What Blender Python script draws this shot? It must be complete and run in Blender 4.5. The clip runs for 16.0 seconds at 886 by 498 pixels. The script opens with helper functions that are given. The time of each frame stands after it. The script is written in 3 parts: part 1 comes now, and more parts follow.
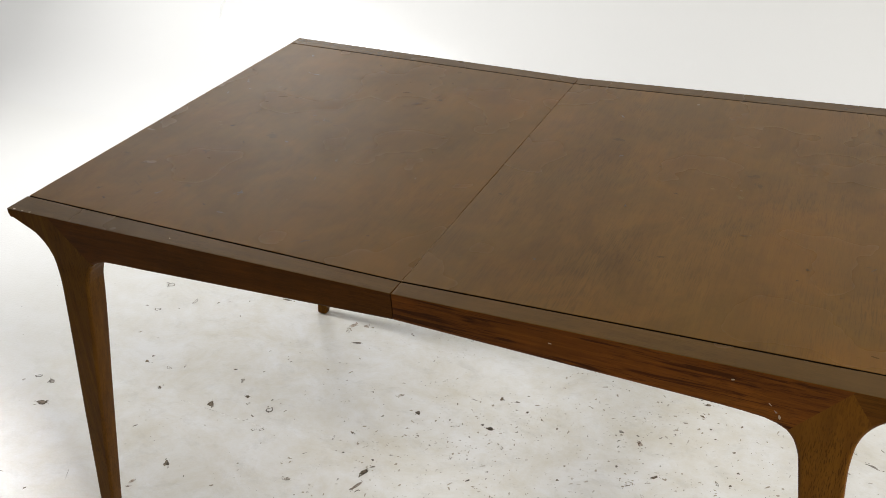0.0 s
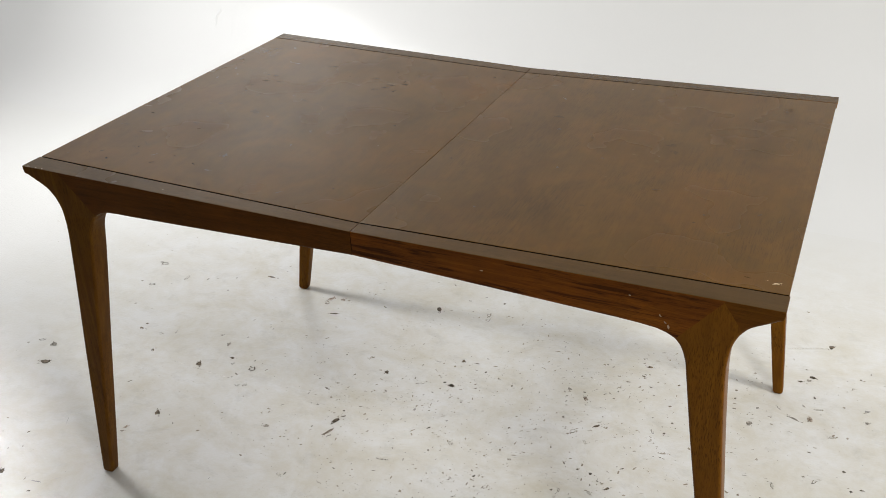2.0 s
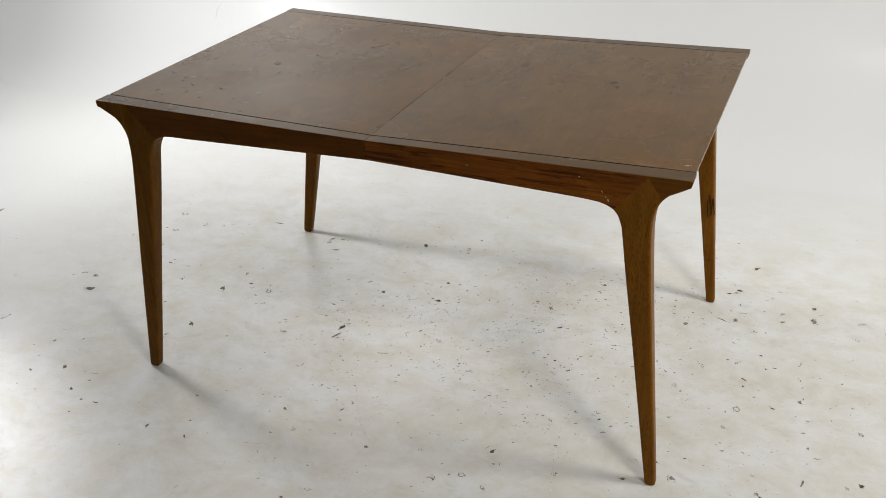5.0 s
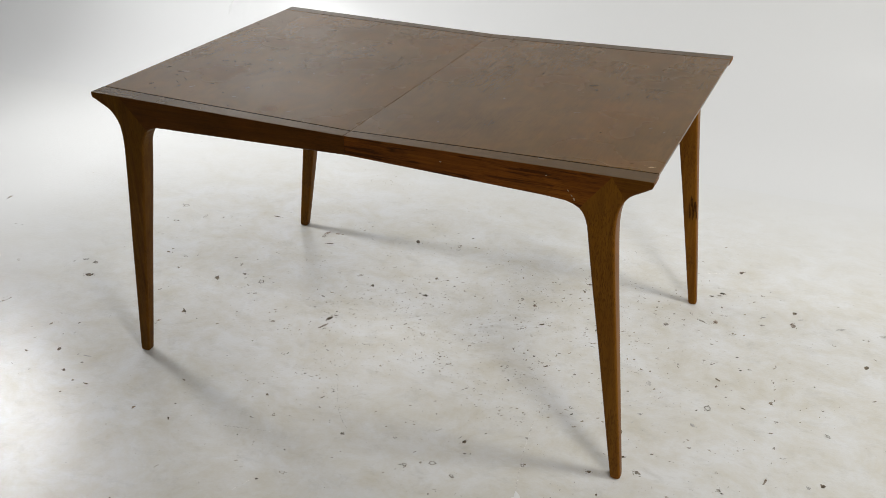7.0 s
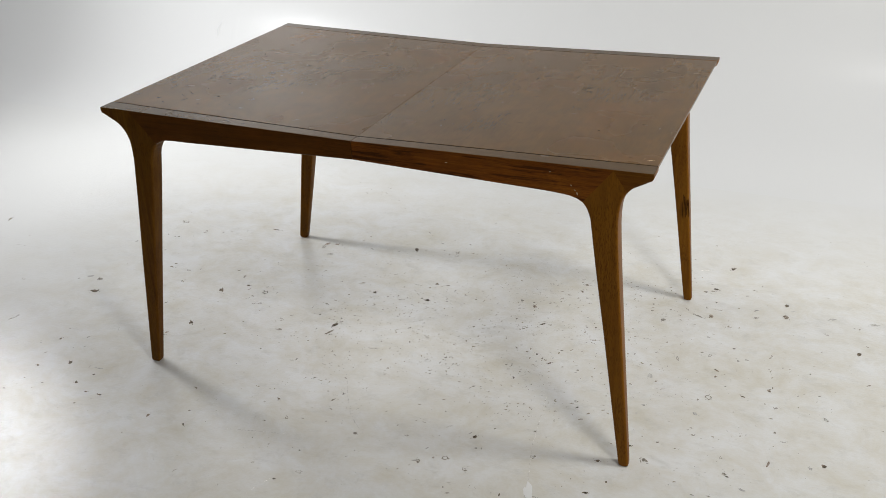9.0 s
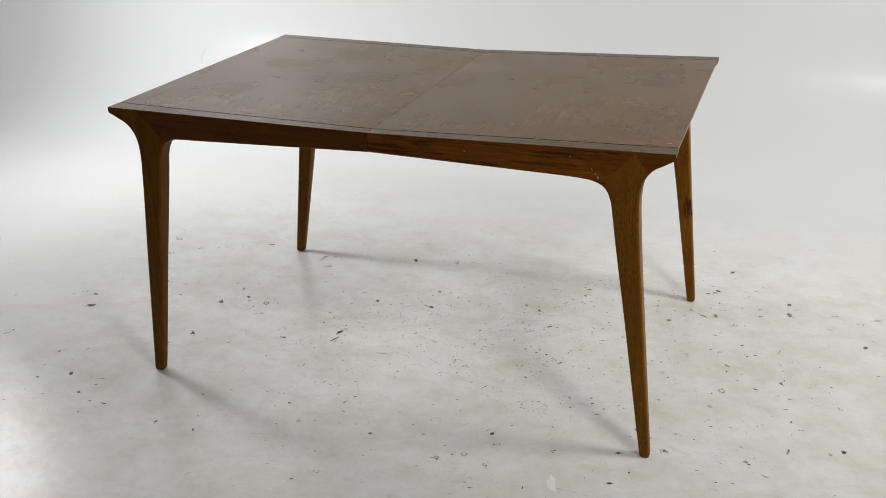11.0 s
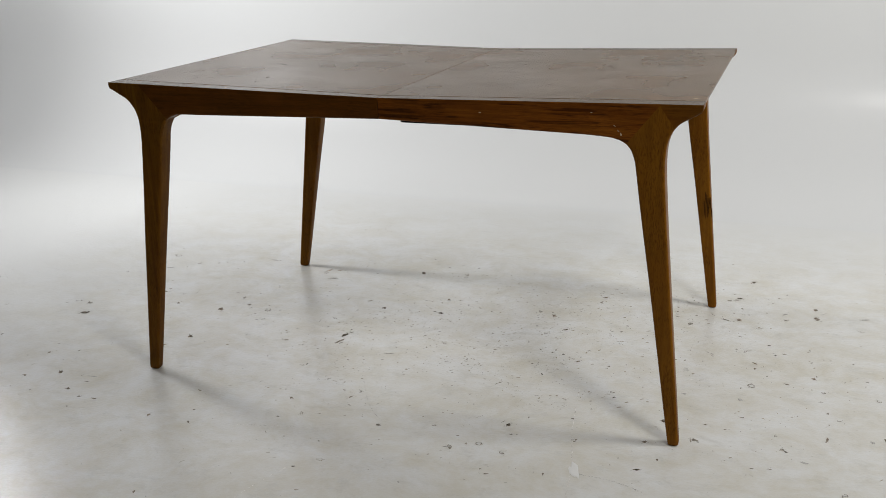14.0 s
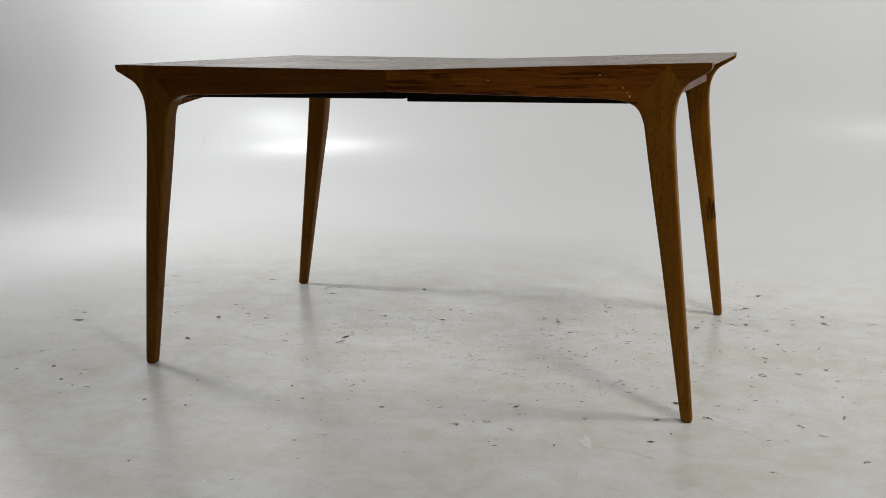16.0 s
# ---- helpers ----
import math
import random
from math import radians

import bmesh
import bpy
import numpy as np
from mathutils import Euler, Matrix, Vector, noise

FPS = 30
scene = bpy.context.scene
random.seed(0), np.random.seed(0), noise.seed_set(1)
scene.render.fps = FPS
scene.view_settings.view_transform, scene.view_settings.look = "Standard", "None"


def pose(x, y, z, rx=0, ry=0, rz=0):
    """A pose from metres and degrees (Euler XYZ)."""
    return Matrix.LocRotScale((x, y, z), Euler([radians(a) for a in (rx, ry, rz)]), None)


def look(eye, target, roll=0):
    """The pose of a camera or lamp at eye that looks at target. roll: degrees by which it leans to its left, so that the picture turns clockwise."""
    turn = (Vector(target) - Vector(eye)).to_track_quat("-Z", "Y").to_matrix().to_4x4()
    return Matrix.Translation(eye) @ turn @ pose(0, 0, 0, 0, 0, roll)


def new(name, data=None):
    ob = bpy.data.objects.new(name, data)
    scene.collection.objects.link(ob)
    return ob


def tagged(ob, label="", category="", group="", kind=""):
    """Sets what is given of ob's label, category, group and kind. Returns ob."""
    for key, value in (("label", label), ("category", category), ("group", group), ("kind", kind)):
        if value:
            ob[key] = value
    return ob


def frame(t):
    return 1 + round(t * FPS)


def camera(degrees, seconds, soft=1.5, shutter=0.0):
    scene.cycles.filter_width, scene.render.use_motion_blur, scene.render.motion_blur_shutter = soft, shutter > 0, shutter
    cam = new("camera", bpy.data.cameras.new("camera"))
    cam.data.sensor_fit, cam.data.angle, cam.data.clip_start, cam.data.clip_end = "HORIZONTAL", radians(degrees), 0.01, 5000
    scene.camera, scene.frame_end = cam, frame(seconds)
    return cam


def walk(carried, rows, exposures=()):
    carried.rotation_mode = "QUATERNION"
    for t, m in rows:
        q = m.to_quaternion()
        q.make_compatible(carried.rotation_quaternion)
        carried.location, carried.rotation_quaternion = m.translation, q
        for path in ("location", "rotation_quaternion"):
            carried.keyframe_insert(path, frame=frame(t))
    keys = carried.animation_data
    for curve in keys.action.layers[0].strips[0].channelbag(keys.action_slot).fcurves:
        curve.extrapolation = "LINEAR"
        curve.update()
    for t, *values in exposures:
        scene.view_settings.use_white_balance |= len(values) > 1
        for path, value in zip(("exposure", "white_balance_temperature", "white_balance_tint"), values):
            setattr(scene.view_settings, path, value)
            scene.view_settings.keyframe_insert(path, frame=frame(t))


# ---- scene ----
cam = camera(48.4, 16.0, soft=0.6)
PATH = [
    (0, (0.545, -1.472, 1.466), (-0.17, 0.109, 0.472), -1.6),
    (0.5, (0.594, -1.507, 1.466), (-0.124, 0.079, 0.481), -1.4),
    (1, (0.643, -1.555, 1.463), (-0.076, 0.039, 0.492), -1.4),
    (1.5, (0.685, -1.619, 1.468), (-0.033, -0.017, 0.51), -1.1),
    (2, (0.724, -1.695, 1.469), (0.005, -0.086, 0.522), -1.0),
    (2.5, (0.765, -1.782, 1.471), (0.044, -0.169, 0.535), -1.0),
    (3, (0.786, -1.848, 1.476), (0.077, -0.226, 0.546), -0.9),
    (3.5, (0.801, -1.927, 1.471), (0.105, -0.296, 0.545), -1.1),
    (4, (0.808, -2.066, 1.476), (0.136, -0.424, 0.552), -1.1),
    (4.2, (0.821, -2.128, 1.475), (0.156, -0.482, 0.554), -1.1),
    (6.3, (0.982, -2.214, 1.494), (0.287, -0.578, 0.578), 0.1),
    (6.5, (0.99, -2.209, 1.494), (0.29, -0.576, 0.577), 0.1),
    (7, (1.016, -2.212, 1.497), (0.298, -0.584, 0.582), 0.0),
    (7.5, (1.025, -2.225, 1.495), (0.301, -0.595, 0.59), -0.2),
    (8, (1.028, -2.246, 1.496), (0.305, -0.611, 0.6), -0.5),
    (8.5, (1.03, -2.276, 1.486), (0.318, -0.63, 0.6), -0.9),
    (9, (0.994, -2.315, 1.481), (0.305, -0.653, 0.607), -1.2),
    (9.2, (0.983, -2.331, 1.469), (0.299, -0.662, 0.606), -1.2),
    (11.3, (0.888, -2.402, 1.353), (0.259, -0.673, 0.57), -1.2),
    (11.5, (0.89, -2.392, 1.347), (0.259, -0.662, 0.566), -1.2),
    (12, (0.909, -2.367, 1.306), (0.269, -0.632, 0.545), -1.2),
    (12.5, (0.917, -2.345, 1.251), (0.268, -0.602, 0.516), -1.3),
    (13, (0.896, -2.349, 1.204), (0.244, -0.594, 0.5), -1.2),
    (13.5, (0.866, -2.372, 1.146), (0.213, -0.602, 0.482), -1.2),
    (14, (0.852, -2.395, 1.075), (0.202, -0.606, 0.459), -1.1),
    (14.5, (0.85, -2.412, 0.999), (0.198, -0.607, 0.435), -1.0),
    (15, (0.849, -2.42, 0.921), (0.195, -0.601, 0.41), -0.9),
    (15.5, (0.836, -2.432, 0.851), (0.186, -0.598, 0.39), -0.8),
    (16, (0.826, -2.453, 0.799), (0.183, -0.606, 0.381), -0.7),
]
walk(cam, [(t, look(eye, target, roll)) for t, eye, target, roll in PATH],
     [(0.0, 0.38, 6700, 10), (1.0, 0.31, 6680, 10), (2.0, 0.25, 6650, 10), (4.0, 0.17, 6620, 10), (7.0, 0.12, 6540, 10), (9.0, 0.10, 6500, 10), (12.5, 0.02, 6500, 10), (16.0, -0.17, 6500, 10)])

# ---- world, lamps, exposure ----
world = bpy.data.worlds.new("studio_air")
scene.world = world
world.use_nodes = True
world.node_tree.nodes["Background"].inputs[0].default_value = (0.80, 0.84, 0.90, 1)
world.node_tree.nodes["Background"].inputs[1].default_value = 0.25
scene.view_settings.exposure = 0.0


def softbox(name, eye, target, wide, high, watts, colour, spread=180):
    data = bpy.data.lights.new(name, "AREA")
    data.shape, data.size, data.size_y, data.energy, data.color = "RECTANGLE", wide, high, watts, colour
    data.spread = radians(spread)
    ob = new(name, data)
    ob.matrix_world = look(eye, target)
    return ob


softbox("studio_lamp_left", (-2.45, 0.46, 1.42), (0.15, 1.0, 0.9), 0.40, 0.62, 20, (0.98, 0.99, 1.0))
softbox("studio_lamp_high", (-2.65, 0.34, 2.45), (-1.85, 1.95, 1.55), 0.8, 0.32, 36, (0.98, 0.99, 1.0), 168)
softbox("studio_lamp_right", (2.9, 0.0, 2.3), (0.3, 1.6, 1.1), 0.9, 0.6, 49, (1.0, 1.0, 0.98), 164)
softbox("studio_lamp_front", (1.75, -1.75, 2.65), (0.4, 0, 0.2), 0.45, 0.4, 26, (1.0, 0.98, 0.94))


# ---- materials ----
class Nodes:
    """A small wrapper round a material's node tree."""

    def __init__(self, name):
        self.mat = bpy.data.materials.new(name)
        self.mat.use_nodes = True
        self.tree = self.mat.node_tree
        self.bsdf = self.tree.nodes["Principled BSDF"]

    def add(self, kind, **values):
        node = self.tree.nodes.new(kind)
        for key, value in values.items():
            node.inputs[key].default_value = value
        return node

    def link(self, a, b):
        self.tree.links.new(a, b)

    def coords(self, scale=(1, 1, 1), shift=(0, 0, 0)):
        tex = self.add("ShaderNodeTexCoord")
        mapping = self.add("ShaderNodeMapping", Scale=scale, Location=shift)
        self.link(tex.outputs["Object"], mapping.inputs["Vector"])
        return mapping.outputs["Vector"]

    def noise(self, vec, scale, detail=4.0, rough=0.55, distort=0.0):
        node = self.add("ShaderNodeTexNoise", Scale=scale, Detail=detail, Roughness=rough, Distortion=distort)
        self.link(vec, node.inputs["Vector"])
        return node.outputs["Fac"]

    def ramp(self, fac, stops):
        node = self.add("ShaderNodeValToRGB")
        e = node.color_ramp.elements
        while len(e) < len(stops):
            e.new(0.5)
        for el, (at, col) in zip(e, stops):
            el.position = at
            el.color = (*col, 1) if isinstance(col, tuple) else (col, col, col, 1)
        self.link(fac, node.inputs["Fac"])
        return node.outputs["Color"]

    def mix(self, fac, a, b, how="MIX"):
        node = self.add("ShaderNodeMix")
        node.data_type, node.blend_type = "RGBA", how
        for index, value in ((0, fac), (6, a), (7, b)):
            if isinstance(value, (int, float)):
                node.inputs[index].default_value = value
            elif isinstance(value, tuple):
                node.inputs[index].default_value = (*value, 1)
            else:
                self.link(value, node.inputs[index])
        return node.outputs[2]

    def bump(self, height, strength, distance, before=None):
        node = self.add("ShaderNodeBump", Strength=strength, Distance=distance)
        self.link(height, node.inputs["Height"])
        if before is not None:
            self.link(before, node.inputs["Normal"])
        return node.outputs["Normal"]

    def finish(self, colour, rough, normal=None, **values):
        for key, value in (("Base Color", colour), ("Roughness", rough), ("Normal", normal)):
            if value is None:
                continue
            if isinstance(value, tuple):
                self.bsdf.inputs[key].default_value = (*value, 1)
            elif isinstance(value, (int, float)):
                self.bsdf.inputs[key].default_value = value
            else:
                self.link(value, self.bsdf.inputs[key])
        for key, value in values.items():
            self.bsdf.inputs[key].default_value = value
        return self.mat


def wood(name, grain, dark, mid, light, gloss=0.36, pores=0.5, blotch=0.3, shift=(0, 0, 0), shine=0.5, relief=0.06, figured=1.0, patina=0.0, thread=95.0, veins=0.0, dash=(800.0, 0.075)):
    """Stained oak. grain: the axis, 0 to 2, along which it runs."""
    n = Nodes(name)
    fine = [1.0, 1.0, 1.0]
    fine[grain] = 0.045
    broad = [1.0, 1.0, 1.0]
    broad[grain] = 0.16
    figure = n.noise(n.coords(tuple(broad), shift), 9.0, 5.0, 0.6, 0.7)
    streak = n.noise(n.coords(tuple(fine), shift), thread, 5.0, 0.65, 0.1)
    colour = n.ramp(figure, [(0.25, dark), (0.5, mid), (0.78, light)])
    colour = n.mix(figured, mid, colour)
    colour = n.mix(0.45 * figured + 0.05,  colour, n.ramp(streak, [(0.3, dark), (0.55, mid), (0.75, light)]))
    if veins:  # bands of dark late wood
        band = [1.0, 1.0, 1.0]
        band[grain] = 0.055
        late = n.ramp(n.noise(n.coords(tuple(band), shift), 105.0, 4.0, 0.6, 0.8), [(0.51, 0.0), (0.60, 1.0)])
        colour = n.mix(n.mix(1.0, late, (veins, veins, veins), "MULTIPLY"), colour, tuple(0.8 * c for c in dark))
    open_pore = [1.0, 1.0, 1.0]
    open_pore[grain] = dash[1]
    pore = n.ramp(n.noise(n.coords(tuple(open_pore), shift), dash[0], 2.0, 0.5, 0.0), [(0.50, 0.0), (0.63, 1.0)])
    patch = n.ramp(n.noise(n.coords((1, 0.6, 1), shift), 6.5, 4.0, 0.65, 0.4), [(0.40, 0.0), (0.62, 1.0)])
    pore = n.mix(0.75, pore, n.mix(1.0, pore, patch, "MULTIPLY"))
    colour = n.mix(n.mix(1.0, pore, (pores, pores, pores), "MULTIPLY"), colour, tuple(0.35 * c for c in dark))
    worn = n.ramp(n.noise(n.coords((1, 1, 1), shift), 3.3, 6.0, 0.62, 0.5), [(0.3, 0.0), (0.7, 1.0)])
    faded = n.mix(blotch, colour, n.mix(1.0, colour, (1.5, 1.38, 1.2), "MULTIPLY"))
    colour = n.mix(worn, colour, faded)
    if patina:
        haze = n.ramp(n.noise(n.coords((1, 0.7, 1), shift), 7.5, 7.0, 0.7, 0.4), [(0.28, (0.72, 0.68, 0.62)), (0.5, (1.0, 1.0, 1.0)), (0.72, (1.28, 1.20, 1.10))])
        rust = n.ramp(n.noise(n.coords((1, 1, 1), (shift[0] + 5, 3, 1)), 4.2, 6.0, 0.68, 0.5), [(0.40, (1.0, 1.0, 1.0)), (0.75, (1.16, 1.03, 0.94))])
        colour = n.mix(patina, colour, n.mix(1.0, n.mix(1.0, colour, haze, "MULTIPLY"), rust, "MULTIPLY"))
    rough = n.ramp(n.noise(n.coords((1, 1, 1), shift), 6.0, 2.5, 0.5), [(0.25, gloss - 0.04), (0.75, gloss + 0.06)])
    normal = n.bump(streak, relief, 0.0003) if relief else None
    return n.finish(colour, rough, normal, **{"Specular IOR Level": shine})


top_wood = wood("oiled_oak_top", 1, (0.064, 0.0315, 0.0055), (0.103, 0.0522, 0.0091), (0.138, 0.071, 0.0126), 0.25, 0.20, 0.3, (0, 0, 0), 0.135, 0.0, 0.2, 1.0, dash=(680.0, 0.05))
top_wood_grained = wood("oiled_oak_top_grained", 1, (0.066, 0.0321, 0.0055), (0.106, 0.0536, 0.0089), (0.142, 0.075, 0.0128), 0.25, 0.31, 0.3, (4, 1, 0), 0.145, 0.0, 0.35, 0.9, dash=(680.0, 0.05))
strip_wood = wood("oak_strip", 0, (0.052, 0.027, 0.0065), (0.080, 0.043, 0.0100), (0.106, 0.059, 0.0140), 0.24, 0.3, 0.3, (3, 1, 0), 0.13, 0.0, 0.7, 0.5)
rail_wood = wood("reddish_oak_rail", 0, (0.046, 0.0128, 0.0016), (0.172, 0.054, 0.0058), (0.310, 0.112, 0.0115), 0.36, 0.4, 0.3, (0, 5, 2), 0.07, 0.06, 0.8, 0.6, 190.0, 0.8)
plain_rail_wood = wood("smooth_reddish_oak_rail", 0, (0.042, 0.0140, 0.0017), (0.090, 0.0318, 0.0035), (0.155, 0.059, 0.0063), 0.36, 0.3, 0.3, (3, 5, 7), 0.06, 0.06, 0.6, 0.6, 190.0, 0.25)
leg_wood = wood("golden_oak_leg", 2, (0.098, 0.034, 0.0033), (0.190, 0.076, 0.0072), (0.275, 0.124, 0.0125), 0.36, 0.55, 0.2, (2, 7, 1), 0.06, 0.06, 0.8, 0.3, dash=(640.0, 0.13))
red_leg_wood = wood("reddish_oak_leg", 2, (0.058, 0.022, 0.0023), (0.130, 0.053, 0.0050), (0.230, 0.105, 0.0098), 0.36, 0.4, 0.2, (9, 4, 1), 0.06, 0.06, 0.9, 0.5, veins=0.15)
corner_wood = wood("smooth_oak_corner", 0, (0.076, 0.0275, 0.0028), (0.150, 0.059, 0.0059), (0.225, 0.097, 0.0100), 0.36, 0.3, 0.3, (5, 2, 2), 0.06, 0.06, 0.8, 0.6, 190.0, 0.2)
# near-black: shade beneath the top and in the grooves is in this colour
shaded_under_wood = wood("shaded_underside_wood", 0, (0.006, 0.004, 0.003), (0.010, 0.007, 0.005), (0.016, 0.011, 0.008), 0.7, 0.3, 0.2, (1, 2, 9), 0.1)


def cyc_paint(name, base, gloss, stained):
    """White studio paint: rolled, slightly orange-peeled and, on the floor, scuffed and stained."""
    n = Nodes(name)
    tone = n.noise(n.coords(), 1.7 if stained else 260.0, 4.0, 0.5, 0.4)
    colour = n.mix(n.ramp(tone, [(0.0, 0.0), (1.0, 1.0)]), base, tuple(c * k for c, k in zip(base, (0.95, 0.95, 0.94) if stained else (0.97, 0.97, 0.97))))
    rough = n.ramp(n.noise(n.coords(), 3.0 if stained else 260.0, 2.0, 0.5), [(0.0, gloss - (0.04 if stained else 0.01)), (1.0, gloss + (0.05 if stained else 0.01))])
    if stained:
        scuff = n.ramp(n.noise(n.coords((1, 1.15, 1), (4, 2, 0)), 5.5, 8.0, 0.75, 0.3), [(0.38, 0.0), (0.74, 1.0)])
        tread = n.add("ShaderNodeMapRange")  # the paint is cleaner towards the foot of the wall
        for key, value in (("From Min", 1.38), ("From Max", 0.5), ("To Min", 0.0), ("To Max", 1.0)):
            tread.inputs[key].default_value = value
        where = n.add("ShaderNodeSeparateXYZ")
        n.link(n.coords(), where.inputs[0])
        n.link(where.outputs["Y"], tread.inputs["Value"])
        side = n.add("ShaderNodeMapRange", **{"From Min": -1.75, "From Max": -0.85})  # and away from where people walk
        n.link(where.outputs["X"], side.inputs["Value"])
        walked = n.mix(1.0, tread.outputs["Result"], side.outputs["Result"], "MULTIPLY")
        scuff = n.mix(1.0, scuff, walked, "MULTIPLY")
        colour = n.mix(scuff, colour, tuple(c * k for c, k in zip(base, (0.80, 0.748, 0.625))))
        smear = n.ramp(n.noise(n.coords((0.85, 1.2, 1), (8, 5, 0)), 16.0, 8.0, 0.78, 0.4), [(0.52, 0.0), (0.95, 1.0)])
        smear = n.mix(1.0, smear, walked, "MULTIPLY")
        colour = n.mix(smear, colour, tuple(c * k for c, k in zip(base, (0.66, 0.65, 0.61))))
        fleck = n.ramp(n.noise(n.coords((1, 1, 1), (1, 9, 0)), 75.0, 3.0, 0.6, 0.3), [(0.70, 0.0), (0.76, 1.0)])
        zone = n.ramp(n.noise(n.coords((1, 1, 1), (6, 3, 0)), 2.6, 2.0, 0.5), [(0.45, 0.0), (0.62, 1.0)])
        colour = n.mix(n.mix(1.0, fleck, n.mix(1.0, zone, (0.5, 0.5, 0.5), "MULTIPLY"), "MULTIPLY"), colour, (0.30, 0.26, 0.21))
        rough = n.mix(n.mix(1.0, scuff, (0.2, 0.2, 0.2), "MULTIPLY"), rough, (0.45, 0.45, 0.45))
    if not stained:
        return n.finish(colour, rough, **{"Specular IOR Level": 0.32})
    peel = n.bump(n.noise(n.coords((1, 1.25, 1)), 135.0, 2.2, 0.55), 1.0, 0.0011)  # rolled paint, as smooth as the wall towards the wall
    n.link(tread.outputs["Result"], peel.node.inputs["Strength"])
    rough = n.mix(tread.outputs["Result"], (0.25, 0.25, 0.25), rough)
    n.link(rough, n.bsdf.inputs["Coat Roughness"])
    n.link(peel, n.bsdf.inputs["Coat Normal"])
    return n.finish(colour, 0.6, **{"Specular IOR Level": 0.0, "Coat Weight": 0.8, "Coat IOR": 1.5})


floor_paint = cyc_paint("scuffed_white_floor_paint", (0.795, 0.796, 0.790), 0.12, True)
wall_paint = cyc_paint("glossy_white_wall_paint", (0.79, 0.793, 0.790), 0.25, False)


def plain(name, base, rough, spread=0.12, scale=20.0):
    n = Nodes(name)
    dim = tuple(c * (1 - spread) for c in base)
    lit = tuple(min(1.0, c * (1 + spread)) for c in base)
    grain = n.noise(n.coords(), scale, 5.0, 0.65)
    return n.finish(n.mix(grain, dim, lit), rough, n.bump(grain, 0.2, 0.002))


# greys of the unseen enclosure, chosen for how much light they return
room_grey = plain("unseen_grey_wall", (0.24, 0.24, 0.24), 0.8, 0.1, 3.0)
ceiling_grey = plain("unseen_dark_grey_ceiling", (0.07, 0.07, 0.07), 0.85, 0.1, 3.0)


def chip_mat(name, deep, pale, scale=140.0, shine=0.3, vary=(0.75, 1.6), rough=0.75):
    n = Nodes(name)
    info = n.add("ShaderNodeObjectInfo")
    grain = n.ramp(n.noise(n.coords(), scale, 5.0, 0.7, 0.5), [(0.38, deep), (0.66, pale)])
    tint = n.mix(1.0, grain, n.ramp(info.outputs["Random"], [(0.0, vary[0]), (1.0, vary[1])]), "MULTIPLY")
    return n.finish(tint, rough, **{"Specular IOR Level": shine})


chip_mats = [
    chip_mat("bare_concrete_chip", (0.028, 0.021, 0.014), (0.22, 0.175, 0.125)),
    chip_mat("grey_scuff", (0.10, 0.088, 0.070), (0.50, 0.465, 0.41)),
    chip_mat("pale_scuff", (0.30, 0.29, 0.265), (0.60, 0.59, 0.56)),
    chip_mat("rusty_stain", (0.09, 0.055, 0.032), (0.46, 0.41, 0.35)),
]
n = Nodes("scattered_paint_flecks")
fleck_tone = n.ramp(n.add("ShaderNodeNewGeometry").outputs["Random Per Island"], [(0.0, (0.06, 0.049, 0.037)), (0.35, (0.28, 0.24, 0.18)), (0.7, (0.40, 0.37, 0.31)), (1.0, (0.58, 0.56, 0.52))])
fleck_mat = n.finish(fleck_tone, 0.7)
crack_mat = chip_mat("hairline_crack_dirt", (0.30, 0.28, 0.25), (0.74, 0.73, 0.70), 70.0)


# ---- mesh helpers ----
def mesh_object(name, bm, material, smooth=None):
    bmesh.ops.recalc_face_normals(bm, faces=bm.faces)
    me = bpy.data.meshes.new(name)
    bm.to_mesh(me)
    bm.free()
    for m in material if isinstance(material, (list, tuple)) else [material]:
        me.materials.append(m)
    if smooth is not None:
        me.polygons.foreach_set("use_smooth", [True] * len(me.polygons))
        me.set_sharp_from_angle(angle=radians(smooth))
        if name != "wall_north":  # broad flat faces keep their own normal
            me.polygons.foreach_set("use_smooth", [not (f.area > 0.0025 or len(f.vertices) > 6 or abs(f.normal.z) > 0.99) for f in me.polygons])
    return new(name, me)


def part(name, bm, material, parent, label="", smooth=None):
    if parent.name == "dining_table":
        for v in bm.verts:  # the table stands a few millimetres out of level
            v.co.z += 0.0042 * (v.co.y + 0.461) / 0.922 * v.co.z / 0.747
    ob = mesh_object(name, bm, material, smooth)
    ob.parent = parent
    if label:
        ob["label"] = label
    return ob


def box(bm, x0, x1, y0, y1, z0, z1):
    vs = [bm.verts.new((x, y, z)) for x in (x0, x1) for y in (y0, y1) for z in (z0, z1)]
    for f in ((0, 1, 3, 2), (4, 6, 7, 5), (0, 4, 5, 1), (2, 3, 7, 6), (0, 2, 6, 4), (1, 5, 7, 3)):
        bm.faces.new([vs[i] for i in f])
    return vs


def spline(points, steps):
    """A smooth line through the points."""
    out = []
    p = [points[0], *points, points[-1]]
    for i in range(1, len(p) - 2):
        for k in range(steps):
            t = k / steps
            a, b, c, d = (np.array(p[i + j], float) for j in (-1, 0, 1, 2))
            out.append(tuple(0.5 * (2 * b + (c - a) * t + (2 * a - 5 * b + 4 * c - d) * t**2 + (3 * b - a - 3 * c + d) * t**3)))
    out.append(tuple(points[-1]))
    return out


# ---- the studio ----
COVE_Y, COVE_R = 1.35, 0.60
WEST, EAST, SOUTH, TOP = -5.5, 5.5, -6.0, 3.8

